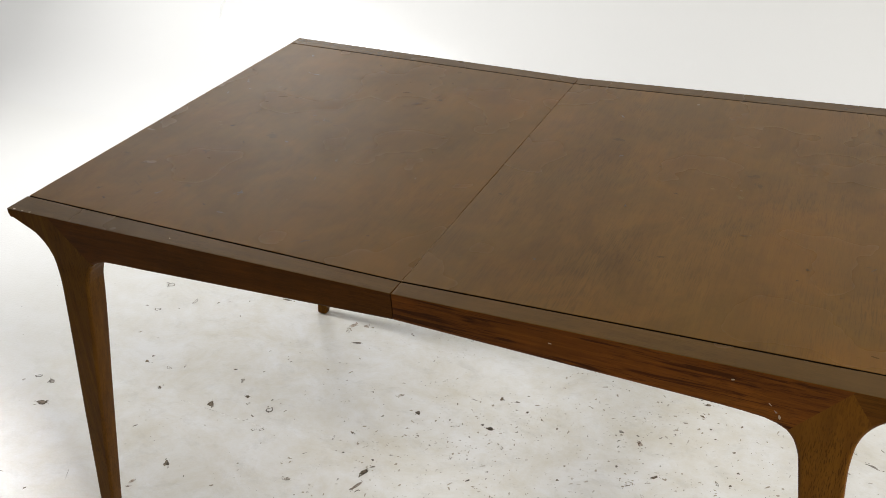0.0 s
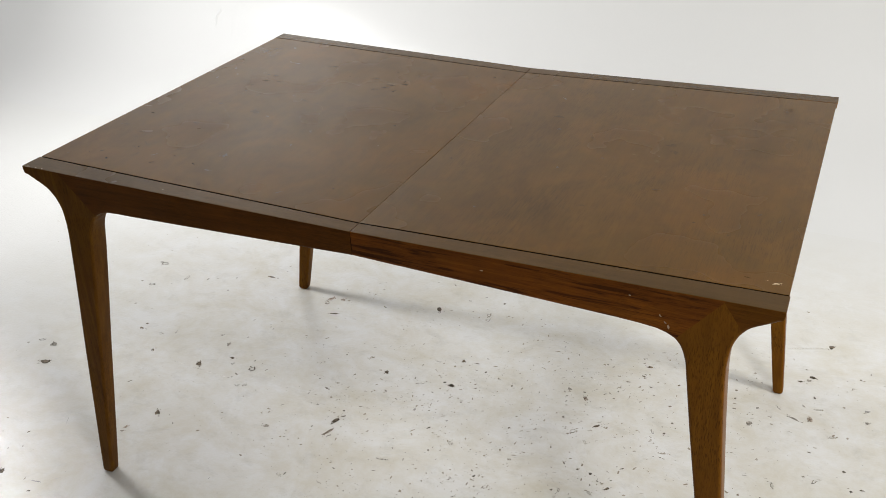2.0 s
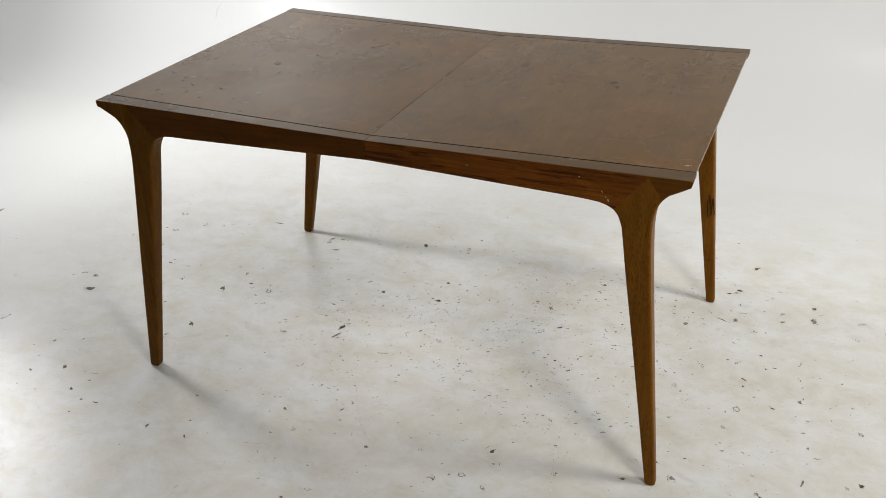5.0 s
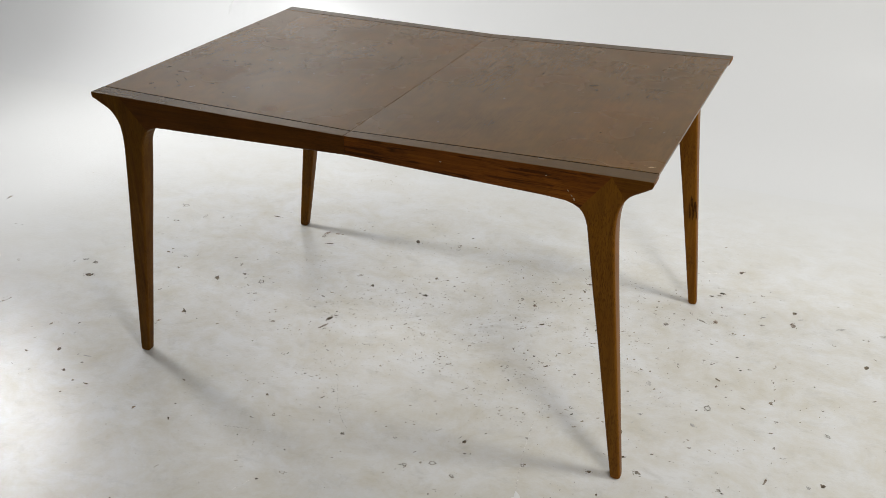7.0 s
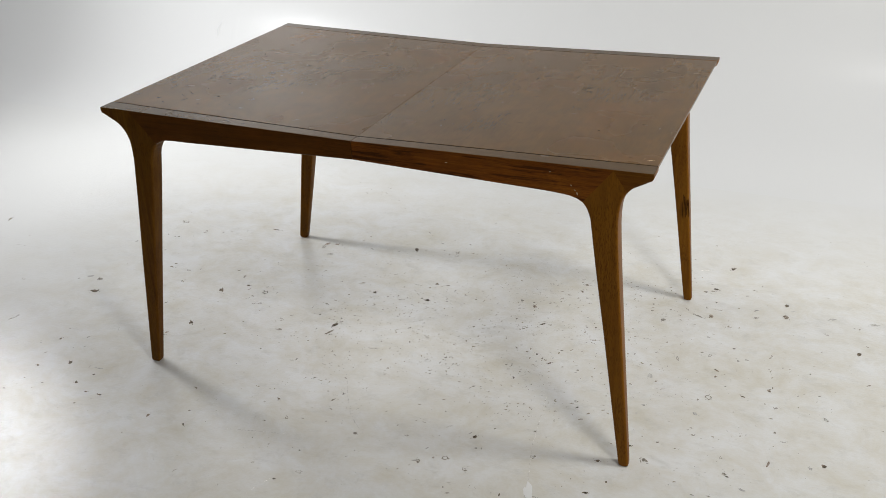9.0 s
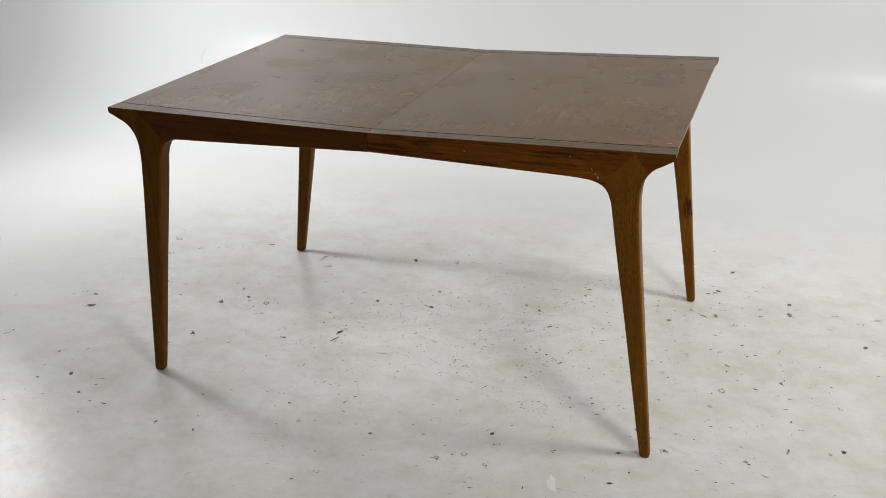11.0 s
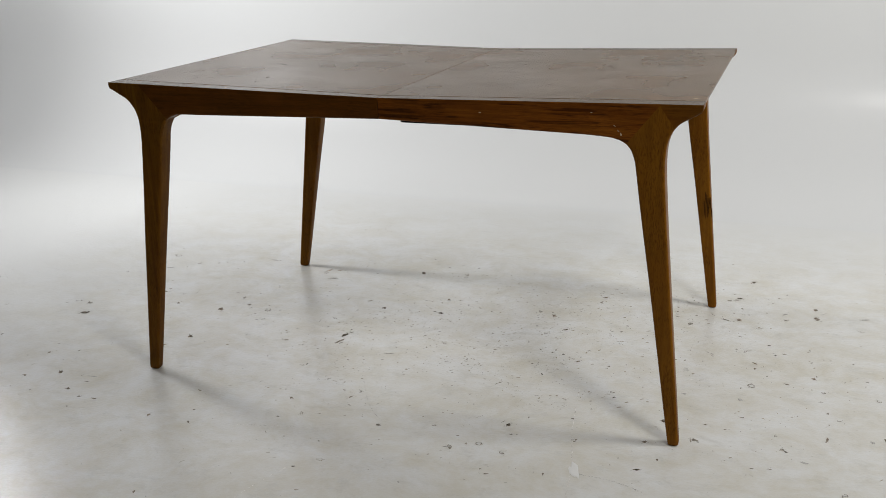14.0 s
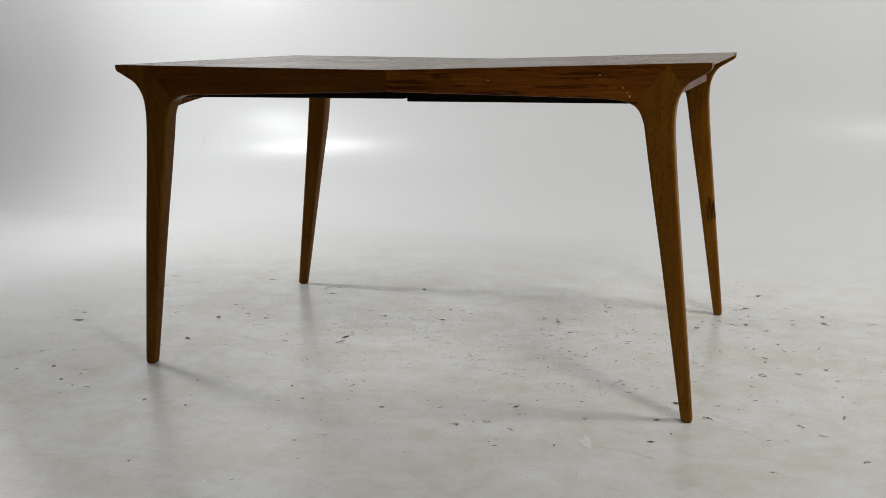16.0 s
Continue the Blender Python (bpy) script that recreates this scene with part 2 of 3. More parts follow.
bm = bmesh.new()
box(bm, WEST, EAST, SOUTH, COVE_Y, -0.12, 0.0)
floor = tagged(mesh_object("floor", bm, floor_paint), "white painted concrete studio floor, chipped and scuffed", "floor", kind="structure")

bm = bmesh.new()
line = [(COVE_Y + COVE_R * math.sin(a), COVE_R - COVE_R * math.cos(a)) for a in np.linspace(0, math.pi / 2, 33)] + [(COVE_Y + COVE_R, TOP)]
back = [(COVE_Y + COVE_R + 0.15, TOP), (COVE_Y + COVE_R + 0.15, -0.12), (COVE_Y, -0.12)]
ends = [[bm.verts.new((x, y, z)) for y, z in line + back] for x in (WEST, EAST)]
n = len(ends[0])
for i in range(n):
    bm.faces.new([ends[0][i], ends[0][(i + 1) % n], ends[1][(i + 1) % n], ends[1][i]])
bm.faces.new(ends[0])
bm.faces.new(ends[1][::-1])
wall_north = tagged(mesh_object("wall_north", bm, wall_paint, 30), "glossy white cyclorama wall curving up from the floor", "wall", kind="structure")

# unseen walls, added to close the room and set its bounce light
for name, dims, what in (
    ("wall_west", (WEST - 0.15, WEST, SOUTH, COVE_Y + COVE_R + 0.15, -0.12, TOP), "plain grey side wall, unseen, added for bounce light"),
    ("wall_east", (EAST, EAST + 0.15, SOUTH, COVE_Y + COVE_R + 0.15, -0.12, TOP), "plain grey side wall, unseen, added for bounce light"),
    ("wall_south", (WEST - 0.15, EAST + 0.15, SOUTH - 0.15, SOUTH, -0.12, TOP), "plain grey wall behind the set, unseen, added for bounce light"),
):
    bm = bmesh.new()
    box(bm, *dims)
    tagged(mesh_object(name, bm, room_grey), what, "wall", kind="structure")
# unseen ceiling, added dark so that little light comes back from above
bm = bmesh.new()
box(bm, WEST - 0.15, EAST + 0.15, SOUTH - 0.15, COVE_Y + COVE_R + 0.15, TOP, TOP + 0.1)
tagged(mesh_object("ceiling", bm, ceiling_grey), "plain dark grey ceiling, unseen, added to limit bounce light", "ceiling", kind="structure")


# an old ridge in the wall paint
def wall_ridge(name, x, lean, low, high, wide, material, proud=0.0038, bend=0.35):
    bm = bmesh.new()
    rows = []
    for i in range(15):
        k = i / 14
        a = math.acos(1 - (low + (high - low) * k) / COVE_R)
        w = wide * math.sin(math.pi * (0.08 + 0.84 * k)) * 0.5
        cx = x + lean * k + bend * wide * math.sin(9 * k)
        for_depth = COVE_R - 0.0002 - proud * math.sin(math.pi * k)
        y, z = COVE_Y + COVE_R * math.sin(a), COVE_R - COVE_R * math.cos(a)
        yi, zi = COVE_Y + for_depth * math.sin(a), COVE_R - for_depth * math.cos(a)
        rows.append([bm.verts.new((cx - w, y, z - 0.0002)), bm.verts.new((cx, yi, zi)), bm.verts.new((cx + w, y, z - 0.0002))])
    for a, b in zip(rows, rows[1:]):
        for i in (0, 1):
            bm.faces.new([a[i], a[i + 1], b[i + 1], b[i]])
    ob = mesh_object(name, bm, material, 40)
    ob.parent = wall_north
    return ob


wall_ridge("paint_ridge", -1.96, 0.022, 0.275, 0.365, 0.014, wall_paint)
wall_ridge("paint_ridge", -1.86, 0.012, 0.25, 0.39, 0.045, wall_paint, 0.0011, 0.05)


# ---- the table ----
HALF_X, HALF_Y, HIGH, SAG = 0.685, 0.461, 0.747, 0.0135
STRIP = {-1: 0.046, 1: 0.039}  # width of the side rails, seen from above
GAP = 0.0028  # groove between rails and panels


def top_z(x):
    """The two halves of the top sag towards the seam."""
    return HIGH - SAG * (1 - min(abs(x), HALF_X) / HALF_X)


def edge_y(x, side):
    """The long edges draw in towards the seam."""
    waist = 0.012 if side < 0 else 0.003
    return side * (HALF_Y - waist * (1 - min(abs(x), HALF_X) / HALF_X))


table = new("dining_table")
tagged(table, "brown stained oak dining table with splayed tapering legs, scratched top", "table")


def slab(rows, ring_y, soft, skip=()):
    """A solid from an outline of (x, z) and a function that gives the front and the back y at a point; edges softened."""
    bm = bmesh.new()
    front = [bm.verts.new((x, ring_y(x, z)[0], z)) for x, z in rows]
    rear = [bm.verts.new((x, ring_y(x, z)[1], z)) for x, z in rows]
    bm.faces.new(front)
    bm.faces.new(rear[::-1])
    n = len(rows)
    for i in range(n):
        bm.faces.new([front[i], rear[i], rear[(i + 1) % n], front[(i + 1) % n]])
    bmesh.ops.recalc_face_normals(bm, faces=bm.faces)
    for z in (0.655, 0.5, 0.35, 0.2, 0.08):  # long faces in flat lengths
        bmesh.ops.bisect_plane(bm, geom=bm.verts[:] + bm.edges[:] + bm.faces[:], plane_co=(0, 0, z), plane_no=(0, 0, 1))
    if soft:
        edges = [e for e in bm.edges if len(e.link_faces) == 2 and e.calc_face_angle(0) > 0.6 and not any(test(e) for test in skip)]
        upper = [e for e in edges if all(v.co.z > 0.728 for v in e.verts)]
        lower = [e for e in edges if e not in upper]
        bmesh.ops.bevel(bm, geom=lower, offset=soft, segments=4, profile=0.5, affect="EDGES", clamp_overlap=False)
        upper = [e for e in bm.edges if e.is_valid and len(e.link_faces) == 2 and e.calc_face_angle(0) > 0.9 and all(v.co.z > 0.728 for v in e.verts) and not any(test(e) for test in skip)]
        bmesh.ops.bevel(bm, geom=upper, offset=0.0012, segments=2, profile=0.5, affect="EDGES", clamp_overlap=True)
    return bm


def in_mitre(e):
    """Edges of the mitred joint and of the middle joint stay crisp."""
    def on(v):
        x, z = abs(v.co.x), v.co.z
        return x < 0.003 or (z > 0.655 and abs((x - 0.5385) - (z - 0.6615) * 0.79) < 0.003)
    return all(on(v) for v in e.verts)


def thick(side):
    def ys(x, z):
        """Front and back of a side frame: legs lean in a little and thin towards the foot."""
        outer = edge_y(x, side)
        lean = 0.006 * min(1.0, max(0.0, (0.742 - z) / 0.08))
        if z > 0.66:
            return outer - side * lean, side * (HALF_Y - STRIP[side])
        k = (0.66 - z) / 0.66
        deep = 0.040 + 0.005 * min(1.0, k * 8) - 0.022 * max(0.0, k - 0.06)
        near = min(1.0, max(0.0, (z - 0.56) / 0.1))
        front = near * abs(outer) + (1 - near) * HALF_Y - 0.006 - 0.012 * k
        return side * front, side * (front - deep)
    return ys


def side_rail(sx, side):
    top = [(x, top_z(x)) for x in (0.0008, 0.2, 0.4, 0.605)]
    low = [(0.538, 0.661), (0.526, 0.6675), (0.510, 0.6722), (0.485, 0.6745), (0.455, 0.676), (0.278, 0.680), (0.14, 0.683), (0.0008, 0.686)]
    if sx < 0:  # a tighter curve into this leg
        low = [(x, z + 0.003 * min(1.0, max(0.0, (x - 0.45) / 0.06))) for x, z in low]
    rows = [(sx * x, z) for x, z in top + low]
    bm = slab(rows, thick(side), 0.0055, (in_mitre,))
    ob = part("side_rail", bm, [rail_wood if sx > 0 else plain_rail_wood, strip_wood, shaded_under_wood], table, "reddish grained rail with a mitred end", 35)
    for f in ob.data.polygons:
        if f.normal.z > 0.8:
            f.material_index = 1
        elif f.normal.y * side < -0.8:  # inner face and groove wall, near-black to paint in the groove's shade
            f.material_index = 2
    return ob


def leg(sx, side, splay=0.0, wider=(0.0, 0.0)):
    """wider: what the outer and the inner edge gain towards the foot."""
    outer = spline([(0.6855, 0.738), (0.681, 0.730), (0.662, 0.7185), (0.6415, 0.7065), (0.628, 0.690), (0.620, 0.670), (0.6165, 0.645), (0.6165, 0.605), (0.624, 0.51), (0.637, 0.376), (0.651, 0.235), (0.666, 0.086), (0.674, 0.004)], 4)
    inner = spline([(0.6515, 0.004), (0.640, 0.078), (0.618, 0.226), (0.597, 0.366), (0.576, 0.499), (0.5595, 0.61), (0.5555, 0.630), (0.548, 0.649), (0.538, 0.661)], 4)
    top = [(0.605, top_z(0.605)), (0.64, top_z(0.64)), (0.6855, top_z(0.685))]
    outer = [(x + 0.0012 * min(1.0, (0.738 - z) * 30) + wider[0] * min(1.0, max(0.0, (0.60 - z) / 0.25)), z) for x, z in outer]
    inner = [(x - wider[1] * min(1.0, max(0.0, (0.64 - z) / 0.1)), z + (0.003 if sx < 0 and z > 0.655 else 0.0)) for x, z in inner]
    rows = [(sx * (x + splay * (0.745 - z)), max(z, 0.0)) for x, z in top + outer + [(0.670 + wider[0], 0.0), (0.6555 - wider[1], 0.0)] + inner]
    bm = slab(rows, thick(side), 0.0055, (in_mitre,))
    head = [f for f in bm.faces if f.calc_center_median().z > 0.655]
    cut = {g for f in head for g in (f, *f.edges, *f.verts)}
    bmesh.ops.bisect_plane(bm, geom=list(cut), plane_co=(sx * 0.603, 0, 0.742), plane_no=(sx * 0.83, 0, 0.56))
    ob = part("leg", bm, [red_leg_wood if (sx, side) == (-1, -1) else leg_wood, strip_wood, red_leg_wood if sx < 0 else corner_wood], table, "reddish brown oak leg flaring into the corner" if (sx, side) == (-1, -1) else "golden oak leg flaring into the corner", 35)
    for f in ob.data.polygons:
        if f.normal.z > 0.8 and f.center.z > 0.7:
            f.material_index = 1
        elif 0.83 * (abs(f.center.x) - 0.603) + 0.56 * (f.center.z - 0.742) > 0 and f.center.z > 0.655:  # the glued-on corner
            f.material_index = 2
    return ob


for side in (-1, 1):
    for sx in (-1, 1):
        side_rail(sx, side)
        leg(sx, side, {(-1, 1): 0.018, (1, 1): 0.008}.get((sx, side), 0.0), {(-1, -1): (0.003, 0.0), (-1, 1): (0.0, 0.004)}.get((sx, side), (0.0, 0.0)))


def top_panel(sx):
    """One half of the top: a flat panel that meets its twin at the seam."""
    bm = bmesh.new()
    south, north = -(HALF_Y - STRIP[-1] - GAP), HALF_Y - STRIP[1] - GAP
    xs = [0.0003, 0.2, 0.4, 0.635, HALF_X - 0.001]
    rings = []
    for x in xs:
        z = top_z(x)
        under = z - (0.019 if x < 0.65 else 0.007)
        rings.append([bm.verts.new((sx * x, y, zz)) for y, zz in ((south, z), (north, z), (north, under), (south, under))])
    for a, b in zip(rings, rings[1:]):
        for i in range(4):
            bm.faces.new([a[i], a[(i + 1) % 4], b[(i + 1) % 4], b[i]])
    bm.faces.new(rings[0])
    bm.faces.new(rings[-1][::-1])
    bmesh.ops.recalc_face_normals(bm, faces=bm.faces)
    edges = [e for e in bm.edges if e.calc_face_angle(0) > 0.6]
    bmesh.ops.bevel(bm, geom=edges, offset=0.0005, segments=1, affect="EDGES")
    ob = part("top_panel", bm, [top_wood if sx < 0 else top_wood_grained, shaded_under_wood], table, "flat brown tabletop half with worn finish", 35)
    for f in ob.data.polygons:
        if abs(f.normal.y) > 0.9:  # panel edge in the groove, its shade painted in as near-black
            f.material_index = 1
    return ob


panels = {sx: top_panel(sx) for sx in (-1, 1)}


def end_apron(sx):
    """A cross rail under the overhanging end, its lower edge slightly arched."""
    bm = bmesh.new()
    ys = np.linspace(-0.408, 0.408, 17)
    low = [(y, 0.668 - 0.026 * (abs(y) / 0.37) ** 2.2 if sx < 0 else 0.675 - 0.008 * y) for y in ys]
    rows = [(-0.408, 0.722), *low, (0.408, 0.722)]
    a = [bm.verts.new((sx * 0.612, y, z)) for y, z in rows]
    b = [bm.verts.new((sx * 0.590, y, z)) for y, z in rows]
    bm.faces.new(a)
    bm.faces.new(b[::-1])
    for i in range(len(rows)):
        j = (i + 1) % len(rows)
        bm.faces.new([a[i], b[i], b[j], a[j]])
    return part("end_apron", bm, rail_wood, table, smooth=35)


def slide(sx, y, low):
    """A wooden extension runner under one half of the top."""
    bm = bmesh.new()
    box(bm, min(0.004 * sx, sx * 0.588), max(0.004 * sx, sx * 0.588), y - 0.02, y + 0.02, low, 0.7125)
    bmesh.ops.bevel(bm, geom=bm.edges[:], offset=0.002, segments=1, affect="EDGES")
    # the runner's near-black colour carries the shade under the top
    return part("slide", bm, shaded_under_wood, table, "wooden extension runner with shade painted in")


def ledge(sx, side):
    """An added strip that closes the groove from beneath, near-black to paint in its shade."""
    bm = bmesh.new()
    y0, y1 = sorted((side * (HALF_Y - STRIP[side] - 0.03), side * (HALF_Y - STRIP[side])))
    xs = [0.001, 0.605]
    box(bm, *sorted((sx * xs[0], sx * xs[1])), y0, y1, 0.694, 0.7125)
    return part("ledge", bm, shaded_under_wood, table)


for sx in (-1, 1):
    end_apron(sx)
    for y in (-0.31, 0.31):
        slide(sx, y, 0.664 if sx < 0 else 0.658)
    for side in (-1, 1):
        ledge(sx, side)


# ---- marks on the tabletop ----
mark_mats = [chip_mat("dark_worn_mark", (0.036, 0.018, 0.005), (0.085, 0.042, 0.010), 160.0, 0.12, (0.8, 1.2), 0.28), chip_mat("pale_scratch", (0.40, 0.29, 0.17), (0.62, 0.50, 0.34), 90.0)]
n = Nodes("faint_brown_scuffs")
faint_mat = n.finish(n.ramp(n.add("ShaderNodeNewGeometry").outputs["Random Per Island"], [(0.0, (0.035, 0.018, 0.006)), (0.5, (0.07, 0.037, 0.010)), (1.0, (0.15, 0.084, 0.028))]), 0.27, **{"Specular IOR Level": 0.13})
rub_mat = chip_mat("reddish_rubbed_oak", (0.062, 0.025, 0.0045), (0.110, 0.050, 0.0095), 120.0, 0.135, (0.85, 1.1), 0.27)
stain_mat = chip_mat("faint_brown_stain", (0.066, 0.033, 0.0060), (0.098, 0.0495, 0.0088), 160.0, 0.135, (0.9, 1.05), 0.27)
haze_mat = chip_mat("pale_rubbed_oak", (0.104, 0.054, 0.0115), (0.160, 0.092, 0.028), 160.0, 0.135, (0.9, 1.1), 0.27)
rng = random.Random(7)


def blot(bm, x, y, z, r, stretch, angle, count=11, rough=0.35, high=0.0, hollow=False):
    """A thin irregular patch."""
    rim, mid = [], []
    c, s = math.cos(angle), math.sin(angle)
    waves = [(m, w * rng.uniform(-1, 1), rng.uniform(0, 6.28)) for m, w in ((2, 0.5), (3, 0.6), (5, 0.4))]
    for i in range(count):
        a = 2 * math.pi * i / count
        k = r * (1 + rough * (sum(w * math.sin(m * a + p) for m, w, p in waves) + 0.35 * rng.uniform(-1, 1)))
        u, v = k * math.cos(a) * stretch, k * math.sin(a) / stretch
        rim.append(bm.verts.new((x + c * u - s * v, y + s * u + c * v, z)))
        mid.append(bm.verts.new((x + 0.72 * (c * u - s * v), y + 0.72 * (s * u + c * v), z + high)))
    for i in range(count):
        j = (i + 1) % count
        bm.faces.new([rim[i], rim[j], mid[j], mid[i]])
    if not hollow:
        bm.faces.new(mid)


def patch(bm, x, y, z, long, wide, turn, count, rough, high=0.0):
    """A ragged patch of half length long and half width wide, turned by an angle."""
    size = math.sqrt(long * wide)
    blot(bm, x, y, z, size, math.sqrt(long / wide), turn, count, rough, high)


TOP_KINDS = {"D": ("scuff_mark", mark_mats[0], "dark worn mark"), "F": ("faint_stain", stain_mat, "faint brown stain"), "R": ("rub_mark", rub_mat, "reddish rubbed spot"), "W": ("rub_mark", haze_mat, "pale rubbed spot"), "N": ("chipped_spot", mark_mats[1], "pale chipped spot")}


def top_marks(kind, rows):
    """Marks on the top: x and y in metres, half length and half width in millimetres, angle in degrees."""
    name, material, label = TOP_KINDS[kind]
    for x, y, long, wide, turn in rows:
        bm = bmesh.new()
        z, lean, long, wide = top_z(x) + 0.0042 * (y + 0.461) / 0.922 + 0.00014, radians(turn), long / 1000, wide / 1000
        ragged = 0.3 if kind == "D" else 0.55
        patch(bm, x, y, z, 0.75 * long, 0.55 * wide, lean, 17, ragged)
        for i in range(rng.randint(2, 5)):  # broken edges
            d, e = long * rng.uniform(-1.25, 1.25), wide * rng.uniform(-1.1, 1.1)
            k = rng.uniform(0.10, 0.35)
            patch(bm, x + d * math.cos(lean) - e * math.sin(lean), y + d * math.sin(lean) + e * math.cos(lean), z + 0.00003 * (i + 1), k * long, k * wide, lean + rng.gauss(0, 0.3), 8, 0.5)
        part(name, bm, material, panels[-1 if x < 0 else 1], label)


top_marks("D", [(0.595, 0.335, 11.7, 6.3, 108), (-0.526, 0.263, 15, 3.9, 176), (-0.366, -0.268, 7.3, 6.9, 16), (-0.517, -0.153, 7.3, 4.9, 164), (-0.639, 0.173, 8, 3.6, 124), (-0.397, 0.039, 6.3, 4.4, 18), (0.184, 0.099, 5.1, 5.1, 11), (-0.592, 0.363, 7.2, 3.6, 124), (-0.416, 0.066, 5.4, 4.5, 22), (-0.356, -0.339, 6.3, 3.5, 18), (-0.278, -0.098, 6.6, 3.2, 108), (-0.186, -0.367, 7.8, 2.7, 50), (-0.612, 0.139, 4.6, 4.1, 104), (-0.402, -0.062, 5.1, 3.5, 169), (0.643, -0.182, 7.3, 2.3, 74), (0.14, 0.276, 5.1, 3.2, 108), (-0.545, 0.267, 9.4, 1.5, 148), (-0.398, 0.319, 4.1, 3.2, 108), (0.157, -0.292, 3.5, 3.2, 108)])
top_marks("F", [(-0.444, -0.05, 20, 10.7, 177), (0.414, 0.084, 15.5, 10.4, 15), (0.161, 0.166, 13.6, 11.4, 17), (0.426, 0.05, 9.7, 8.5, 111), (-0.527, 0.126, 15.3, 4.5, 11), (-0.523, 0.163, 7.6, 5.4, 23), (-0.665, 0.24, 7.1, 5.4, 112), (-0.489, 0.042, 7.6, 4.9, 23), (-0.436, 0.274, 11.2, 3.1, 27), (-0.379, 0.05, 12.1, 2.8, 156), (-0.597, -0.345, 5.8, 5.4, 112), (-0.59, -0.236, 7.2, 4.2, 56), (-0.643, -0.213, 10, 3, 0), (-0.545, -0.278, 14.2, 1.8, 141), (-0.55, -0.305, 14.4, 1.7, 146), (-0.459, -0.281, 5.4, 4.5, 22), (-0.495, 0.133, 8, 3, 0), (-0.526, -0.329, 9.2, 2.6, 77), (-0.493, -0.176, 5.4, 3.5, 22)])
top_marks("R", [(-0.257, 0.195, 10.8, 8.9, 22), (-0.276, 0.175, 7.6, 4.5, 23), (-0.232, 0.244, 11.2, 2.9, 80), (-0.223, 0.229, 9, 4, 0), (-0.228, 0.182, 7.3, 3, 74), (-0.249, 0.215, 9.5, 4.4, 18), (-0.302, 0.242, 12.1, 4.5, 24), (-0.356, 0.038, 6.7, 3.6, 27), (0.603, 0.342, 7.1, 5.1, 101)])
top_marks("W", [(-0.137, 0.064, 8.2, 7.8, 166), (0.402, 0, 12, 5.1, 132), (0.357, 0.017, 7.8, 4.7, 140), (0.341, 0.177, 20, 0.8, 93), (0.174, 0.261, 28.2, 0.8, 96)])
top_marks("N", [(0.664, -0.386, 5.5, 3, 20), (0.65, -0.38, 2.5, 1.2, 60)])
for i in range(16):  # fine dents and rubs, most of them on the older leaf
    top_marks(rng.choice("DF"), [(rng.uniform(-0.68, -0.1) if rng.random() < 0.7 else rng.uniform(0.1, 0.68), rng.uniform(-0.36, 0.36), rng.uniform(4, 9), rng.uniform(1.5, 3.5), rng.uniform(0, 180))])


for sx, count in ((-1, 150), (1, 60)):  # a scatter of faint small scuffs
    bm = bmesh.new()
    for _ in range(count):
        x, y, lean = sx * rng.uniform(0.02, 0.66), rng.uniform(-0.40, 0.40), rng.gauss(0.3, 0.7)
        z = top_z(x) + 0.0042 * (y + 0.461) / 0.922 + 0.00012
        blot(bm, x, y, z, 0.0006 + 0.0022 * rng.random() ** 3, rng.uniform(1.0, 2.2), lean, 8, 0.6)
    part("faint_scuffs", bm, faint_mat, panels[sx], "faint brown scuffs")["kind"] = "stuff"


def ring_stain(x, y, radius, start, end, wide):
    """Part of the ring that a glass left on the top."""
    bm = bmesh.new()
    last = None
    for i in range(31):
        a = start + (end - start) * i / 30
        w = wide * rng.uniform(0.3, 1.0) * math.sin(math.pi * (i + 0.5) / 31)
        px, py = x + radius * math.cos(a), y + radius * math.sin(a)
        z = top_z(px) + 0.0042 * (py + 0.461) / 0.922 + 0.00014
        pair = [bm.verts.new((x + (radius + s * w) * math.cos(a), y + (radius + s * w) * math.sin(a), z)) for s in (-0.5, 0.5)]
        if last:
            bm.faces.new([last[0], last[1], pair[1], pair[0]])
        last = pair
    return part("ring_stain", bm, faint_mat, panels[-1 if x < 0 else 1], "faint dark ring stain")


ring_stain(-0.545, 0.331, 0.034, -1.1, 1.3, 0.0026)
ring_stain(-0.350, 0.005, 0.036, -0.6, 2.2, 0.0024)
ring_stain(-0.300, -0.090, 0.030, 0.4, 3.0, 0.0018)

# pale nicks on the rails, the rim and one leg
def nick(x, y, z, size, lean, parent, face_y=True):
    bm = bmesh.new()
    blot(bm, 0, 0, 0, size, 1.6, lean, 8, 0.45, 0.0002)
    turn = Matrix.Rotation(radians(90), 4, "X") if face_y else Matrix.Identity(4)
    bmesh.ops.transform(bm, matrix=Matrix.Translation((x, y, z)) @ turn, verts=bm.verts)
    ob = mesh_object("nick", bm, mark_mats[1])
    ob.parent = parent
    return ob


front_rails = [o for o in table.children if o.name.startswith("side_rail") and o.data.vertices[0].co.y < 0]
rail_of = {sx: next(o for o in front_rails if o.data.vertices[0].co.x * sx > 0) for sx in (-1, 1)}
for x, z, size, lean in ((0.468, 0.723, 0.0016, 0.2), (0.515, 0.698, 0.0016, -0.7), (0.523, 0.688, 0.0018, -0.8), (0.528, 0.681, 0.0024, -1.2), (0.233, 0.712, 0.0014, 0.0)):
    nick(x, edge_y(x, -1) + 0.006 * min(1.0, (0.742 - z) / 0.08) - 0.0004, z, size, lean, rail_of[1])
